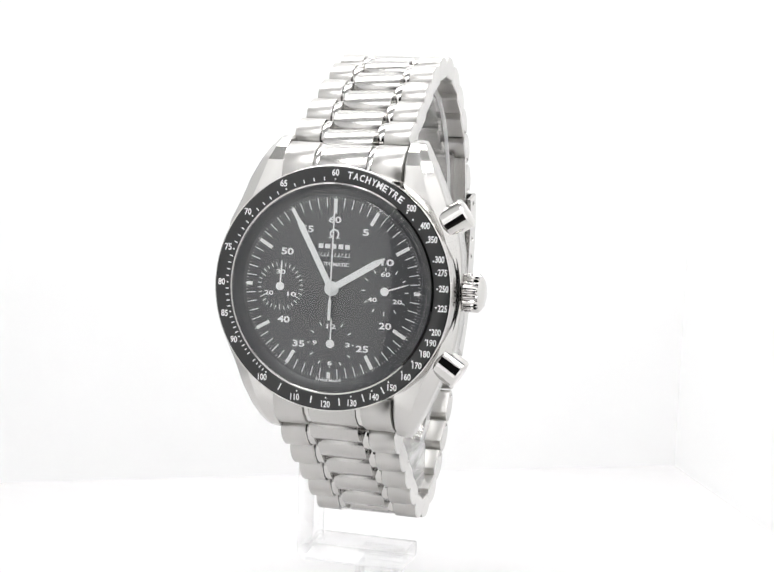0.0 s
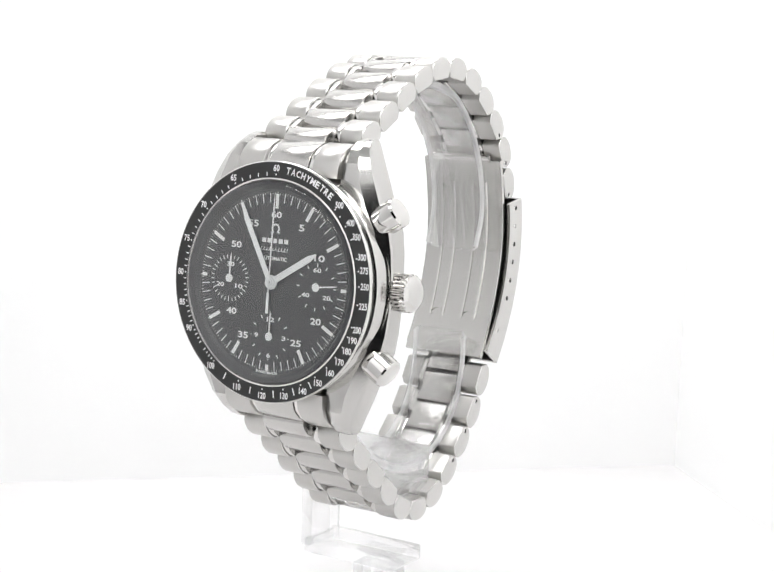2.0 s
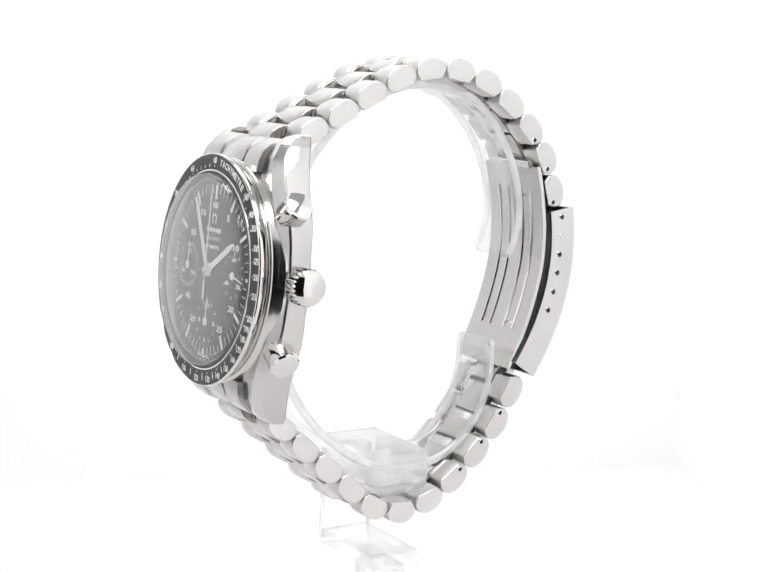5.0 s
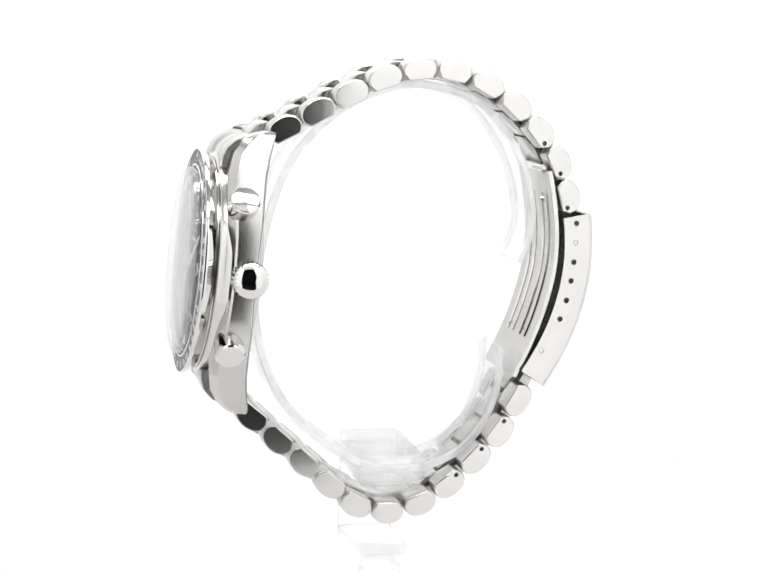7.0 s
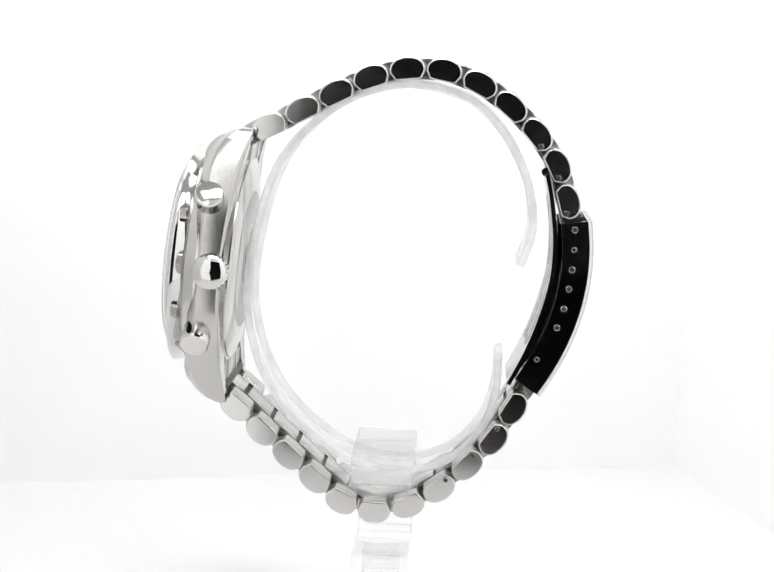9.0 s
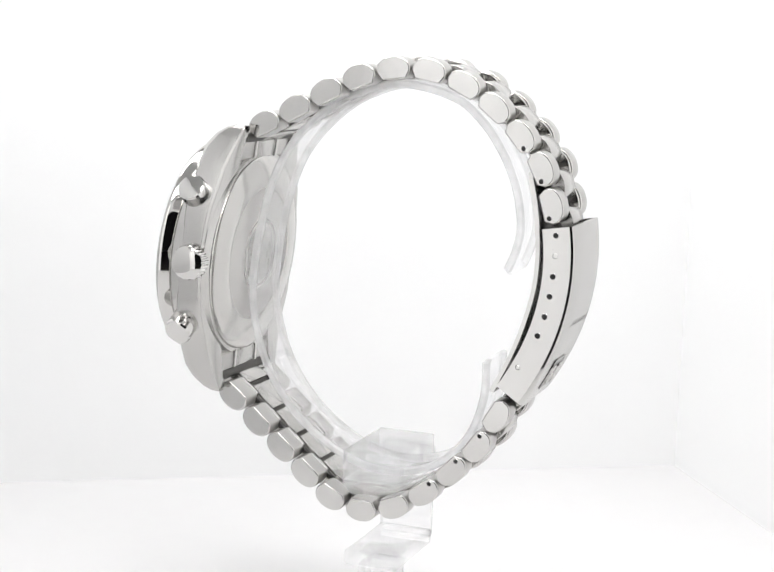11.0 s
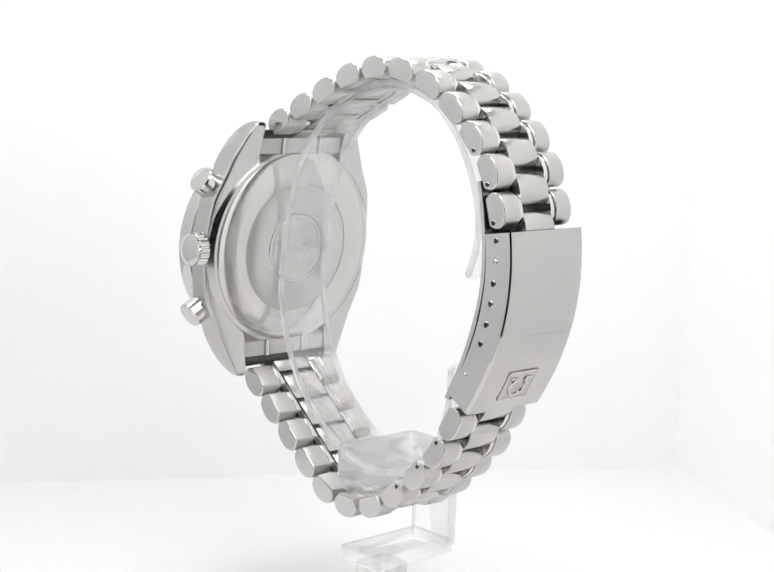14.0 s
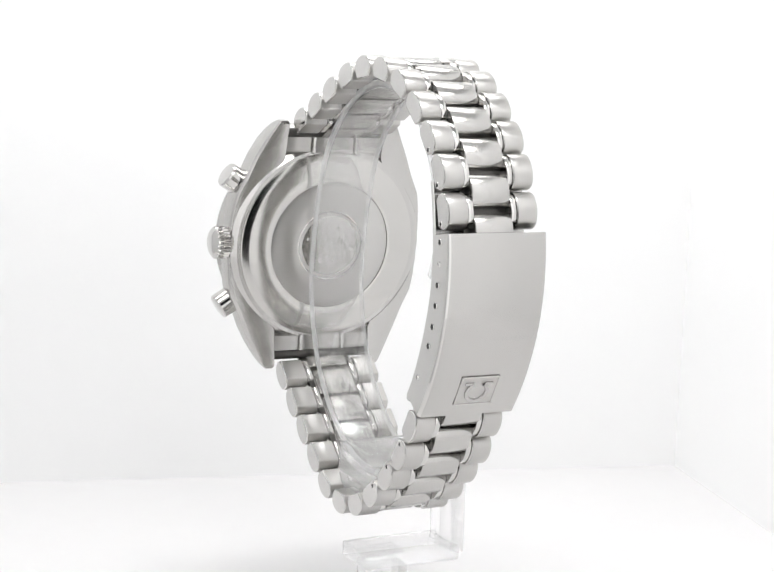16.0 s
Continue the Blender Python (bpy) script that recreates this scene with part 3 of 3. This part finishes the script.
def build_centre_link(v, n, dv, dn):
    m = frame_at(v, n, dv, dn)
    h = half_width(n)
    a = math.hypot(dv, dn) / 2
    bm = fresh()
    prism(bm, dome(a * 0.86, 2.0, -0.2, -1.2, 0.7, 0.9), -h * 0.42, h * 0.42, 0.14)
    prism(bm, [(-a * 0.87, -1.72), (a * 0.87, -1.72), (a * 0.87, -1.0), (-a * 0.87, -1.0)], -h * 0.40, h * 0.40, 0.1)
    link = part("centre_link", bm, SATIN, watch, "", m)
    # hinge plate painted dark for grime and shade between the links
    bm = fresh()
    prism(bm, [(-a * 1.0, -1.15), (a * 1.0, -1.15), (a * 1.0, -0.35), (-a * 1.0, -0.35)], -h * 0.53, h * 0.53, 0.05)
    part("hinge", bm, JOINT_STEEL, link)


def build_bracelet():
    for run, before, after, holes in ((UPPER, (21.0, -8.4), (11.5, -67.2), {8: 1, 9: 1, 10: 1}), (LOWER, (-13.8, -63.4), (-21.3, -7.6), {1: -1, 2: -1, 3: -1})):
        line = [before] + run + [after]
        for i, (v, n) in enumerate(run):
            p, q = line[i], line[i + 2]
            m_sign = holes.get(i, 0)
            build_link_row(v, n, q[0] - p[0], q[1] - p[1], m_sign)
        for i in range(len(line) - 1):
            p, q = line[i], line[i + 1]
            mid = ((p[0] + q[0]) / 2, (p[1] + q[1]) / 2)
            build_centre_link(mid[0], mid[1], q[0] - p[0], q[1] - p[1])
    # solid end links between the lugs
    for s in (1, -1):
        prof = [(16.9, -3.5), (18.6, -3.6), (20.2, -4.2), (21.6, -5.6), (22.5, -7.6), (22.4, -9.6), (21.4, -10.6), (17.6, -10.4), (17.0, -9.0)]
        for u0, u1, drop, mat in ((-9.65, -4.75, 0.0, BRUSHED), (-4.7, -3.9, 0.25, POLISHED), (-3.85, 3.85, 0.1, SATIN), (3.9, 4.7, 0.25, POLISHED), (4.75, 9.65, 0.0, BRUSHED)):
            bm = fresh()
            prism(bm, [(s * (v - drop * 0.7), n - drop) for v, n in prof], u0, u1, 0.12)
            part("end_link", bm, mat, watch)


def build_clasp():
    centre, w = -1.70, 8.87

    def outer(v):
        return 0.01293 * v * v - 0.1305 * v - 70.45

    path = []
    for k in range(33):
        v = 14.7 - 31.2 * k / 32
        slope = 2 * 0.01293 * v - 0.1305
        ln = math.hypot(1, slope)
        path.append((v, outer(v), slope / ln, -1 / ln))
    section = [(-w, -5.3), (-w, -0.7), (-w + 0.12, -0.3), (-w + 0.35, -0.05), (-w + 0.7, 0), (w - 0.7, 0), (w - 0.35, -0.05), (w - 0.12, -0.3), (w, -0.7), (w, -5.3),
               (w - 0.7, -5.3), (w - 0.7, -0.8), (-w + 0.7, -0.8), (-w + 0.7, -5.3)]
    bm = fresh()
    sweep(bm, [(u + centre, o) for u, o in section], path)
    clasp = part("clasp", bm, SATIN, watch, "brushed steel folding clasp cover with adjustment holes", None, POLISHED, 12)
    face = (w + centre)
    # the HOLE entries are black discs painting the shade of open holes
    for v, n, mat, r in ((12.8, -66.9, HOLE, 0.40), (9.4, -67.2, POLISHED, 0.32), (6.0, -67.3, HOLE, 0.42), (2.65, -67.2, HOLE, 0.42), (-0.85, -66.8, HOLE, 0.42), (-4.2, -66.05, HOLE, 0.42), (-10.1, -63.4, POLISHED, 0.32)):
        bm = fresh()
        bmesh.ops.create_cone(bm, cap_ends=True, segments=24, radius1=r * MM, radius2=r * MM, depth=0.08 * MM,
                              matrix=Matrix.Translation((face * MM, v * MM, n * MM)) @ pose(0, 0, 0, 0, 90, 0))
        ring = fresh()
        lathe(ring, [(r, 0.0), (r + 0.03, 0.12), (r + 0.14, 0.0)], 24)
        bmesh.ops.transform(ring, verts=ring.verts, matrix=Matrix.Translation((face * MM, v * MM, n * MM)) @ pose(0, 0, 0, 0, 90, 0))
        part("hole_rim", ring, POLISHED, clasp)
        part("adjustment_hole" if mat is HOLE else "spring_pin", bm, mat, clasp)

    # stamped square emblem with an open ring, and a worn script
    def on_face(bm2, v0, lift):
        slope = 2 * 0.01293 * v0 - 0.1305
        o = Vector((0, slope, -1)).normalized()
        y = Vector((0, 1, slope)).normalized()
        m = Matrix((Vector((-1, 0, 0)), y, o)).transposed().to_4x4()
        m.translation = Vector((centre, v0, outer(v0))) * MM + o * lift * MM
        bmesh.ops.transform(bm2, verts=bm2.verts, matrix=m)
        return bm2

    bm = fresh()
    bar(bm, 0.05, 0, 0, 5.5, 6.7, 0, 0.03)
    part("emblem_plate", on_face(bm, -11.65, 0.0), BRUSHED, clasp)
    bm = fresh()
    for x, y, l, wd in ((-3.35, 0, 5.7, 0.24), (3.45, 0, 5.7, 0.24), (0.05, 2.8, 0.24, 6.9), (0.05, -2.8, 0.24, 6.9)):
        bar(bm, x, y, 0, l, wd, 0, 0.14)
    part("emblem_frame", on_face(bm, -11.65, 0.0), CASE_STEEL, clasp)
    bm = fresh()
    lathe(bm, [(1.45, 0), (1.55, 0.28), (2.1, 0.28), (2.2, 0)], 48, closed=True, turn=296, start=122)
    for x in (-1.75, 1.75):
        bar(bm, x, 1.72, 0, 0.45, 1.5, 0, 0.24)
    part("emblem_ring", on_face(bm, -11.85, 0.02), SATIN, clasp, "raised open ring emblem")
    bm = fresh()
    for k in range(14):
        bar(bm, -2.4 + 0.78 * k, 0.1 * (k % 2), 0, 1.5 if k == 13 else 1.05 if k in (3, 6, 9) else 0.7, 0.17, 20, 0.03)
    part("script_bars", on_face(bm, -2.6, 0.0), POLISHED, clasp)

    # folded blades inside
    blade = spline([(21.4, -61.2), (17.2, -62.5), (10.5, -63.9), (3.7, -64.2), (-3.4, -63.1), (-9.5, -61.4), (-15.2, -59.2)], 6)
    bm = fresh()
    half = 8.15
    sweep(bm, [(centre - half, -0.4), (centre - half, 0.3), (centre - half + 0.1, 0.4), (centre + half - 0.1, 0.4), (centre + half, 0.3), (centre + half, -0.4)], blade)
    part("clasp_blade", bm, SATIN, clasp, "satin steel folding blade with two long grooves", None, POLISHED)
    for u in (-3.4, 3.4):
        bm = fresh()
        run = blade[6:-7]
        for side in (-1.35, 1.35):
            c = centre + u + side
            sweep(bm, [(c - 0.3, -0.38), (c - 0.16, -0.62), (c + 0.16, -0.62), (c + 0.3, -0.38)], run)
        # round ends
        for (v, n, ov, on), way in ((run[0], 1), (run[-1], -1)):
            tv, tn = on * way, -ov * way
            arc = []
            for k in range(9):
                a = math.pi * k / 8
                arc.append((centre + u - 1.35 * math.cos(a), v + tv * 1.35 * math.sin(a), n + tn * 1.35 * math.sin(a)))
            for (a0, b0, c0), (a1, b1, c1) in zip(arc, arc[1:]):
                vs = [bm.verts.new((x * MM, (y + o * ov) * MM, (z + o * on) * MM)) for x, y, z, o in ((a0, b0, c0, -0.38), (a0, b0, c0, -0.62), (a1, b1, c1, -0.62), (a1, b1, c1, -0.38))]
                bm.faces.new(vs)
        part("blade_groove", bm, POLISHED, clasp)
    bm = fresh()
    bmesh.ops.create_cone(bm, cap_ends=True, segments=24, radius1=0.75 * MM, radius2=0.75 * MM, depth=12.4 * MM,
                          matrix=Matrix.Translation((centre * MM, 21.7 * MM, -60.9 * MM)) @ pose(0, 0, 0, 0, 90, 0))
    bmesh.ops.bevel(bm, geom=[e for e in bm.edges if e.calc_face_angle(0) > 1.0], offset=0.2 * MM, segments=2, affect="EDGES")
    part("hinge_pin", bm, POLISHED, clasp)


build_case()
build_seam_and_bars()
build_bezel()
build_dial()
POINTERS = build_pointers()
build_crystal()
build_crown_and_pushers()
build_bracelet()
build_clasp()


# ---- the acrylic stand ----
stand = new("watch_stand")
stand.matrix_basis = STAND
tagged(stand, "clear acrylic C-ring watch stand carrying the wristwatch", "watch stand")
HUB_Z = (FLOOR_DROP - 0.04010) / MM      # height of the dial's centre over the floor


def solid(name, profile, bevel, u0, u1, label=""):
    """Profile (backwards, up from the dial's centre), in mm."""
    bm = fresh()
    prism(bm, [(y, z + HUB_Z) for y, z in profile], u0, u1, bevel, 3)
    ob = part(name, bm, BLOCK if "block" in name else CAST, stand, label)
    ob.visible_shadow = False
    return ob


def build_stand():
    tilt = radians(4.8)

    def level(v, n):
        return (-n * math.cos(tilt) + v * math.sin(tilt), v * math.cos(tilt) + n * math.sin(tilt))

    # open ring
    line = [level(v, n) for v, n in [(4.6, -59.1), (9.3, -60.4), (13.7, -60.5), (19.5, -58.9), (25.1, -55.8), (29.9, -51.6), (33.3, -46.2), (34.6, -37.3), (32.6, -29.4), (28.0, -22.2), (20.2, -15.9),
                                     (11.5, -12.9), (0.0, -11.6), (-9.0, -12.1), (-18.2, -15.4), (-25.1, -20.4), (-30.2, -26.9), (-33.3, -33.6), (-34.3, -40.2), (-33.0, -47.0), (-29.6, -52.5), (-24.0, -56.4), (-17.0, -58.0), (-10.4, -57.6)]]
    path = spline(line, 6)
    bm = fresh()
    half, deep = 5.45, 1.45
    c = 0.35
    section = [(-half + c, 0), (half - c, 0), (half, c), (half, deep - c), (half - c, deep), (-half + c, deep), (-half, deep - c), (-half, c)]
    rows = []
    for i, (y, z, oy, oz) in enumerate(path):
        thin = 0.6 if i in (0, len(path) - 1) else 1.0
        narrow = 0.86 if i in (0, len(path) - 1) else 1.0
        rows.append([bm.verts.new(((u * narrow - 1.35) * MM, (y + thin * o * oy) * MM, (z + thin * o * oz + HUB_Z) * MM)) for u, o in section])
    faces = []
    for p, q in zip(rows, rows[1:]):
        faces += [bm.faces.new((p[i], p[(i + 1) % 8], q[(i + 1) % 8], q[i])) for i in range(8)]
    faces += [bm.faces.new(rows[0]), bm.faces.new(rows[-1])]
    bmesh.ops.recalc_face_normals(bm, faces=faces)
    ob = part("ring", bm, RING, stand, "open clear acrylic ring inside the bracelet", None, FROSTED)
    ob.visible_shadow = False
    # block in the bottom of the ring, with a rounded underside
    y0, y1 = 31.0, 41.8
    bottom = [(y0 + (y1 - y0) * k / 10, -40.2 - 2.0 * math.sin(math.pi * k / 10)) for k in range(11)]
    solid("block", [(y0, -39.1)] + bottom[1:-1] + [(y1, -39.1)], 0.15, -12.4, 6.0, "clear acrylic block under the ring")
    solid("block_cap", [(y0, -38.9), (y1, -38.9), (y1, -33.4), (y0, -33.4)], 0.3, -12.4, 6.0)
    # bent strip: leg beside the bracelet, then an arm back under it
    solid("leg", [(y0 + 0.4, -36.0), (y1 - 0.4, -36.0), (y1 - 0.4, -53.6), (y0 + 0.4, -53.6)], 0.6, -14.7, -12.5)
    solid("arm", [(y0 + 0.4, -51.8), (y1 - 0.4, -51.8), (y1 - 0.4, -54.7), (y0 + 0.4, -54.7)], 0.5, -13.8, 5.2)
    solid("foot", [(y0 + 2.2, -54.75), (y1 - 2.2, -54.75), (y1 - 2.2, 0.03 - HUB_Z), (y0 + 2.2, 0.03 - HUB_Z)], 0.4, -4.2, 3.0)


build_stand()


def motions():
    times = [0, 0.1] + [0.5 * k for k in range(1, 32)] + [15.9, 16.0]
    walk(watch, [(t, turned(t) @ WATCH) for t in times])
    walk(stand, [(t, turned(t) @ STAND) for t in times])
    walk(POINTERS["seconds"], [(t, pose(8.45 * MM, 0.05 * MM, 0, 0, 0, -(71 + 6 * t))) for t in range(0, 17)])


motions()
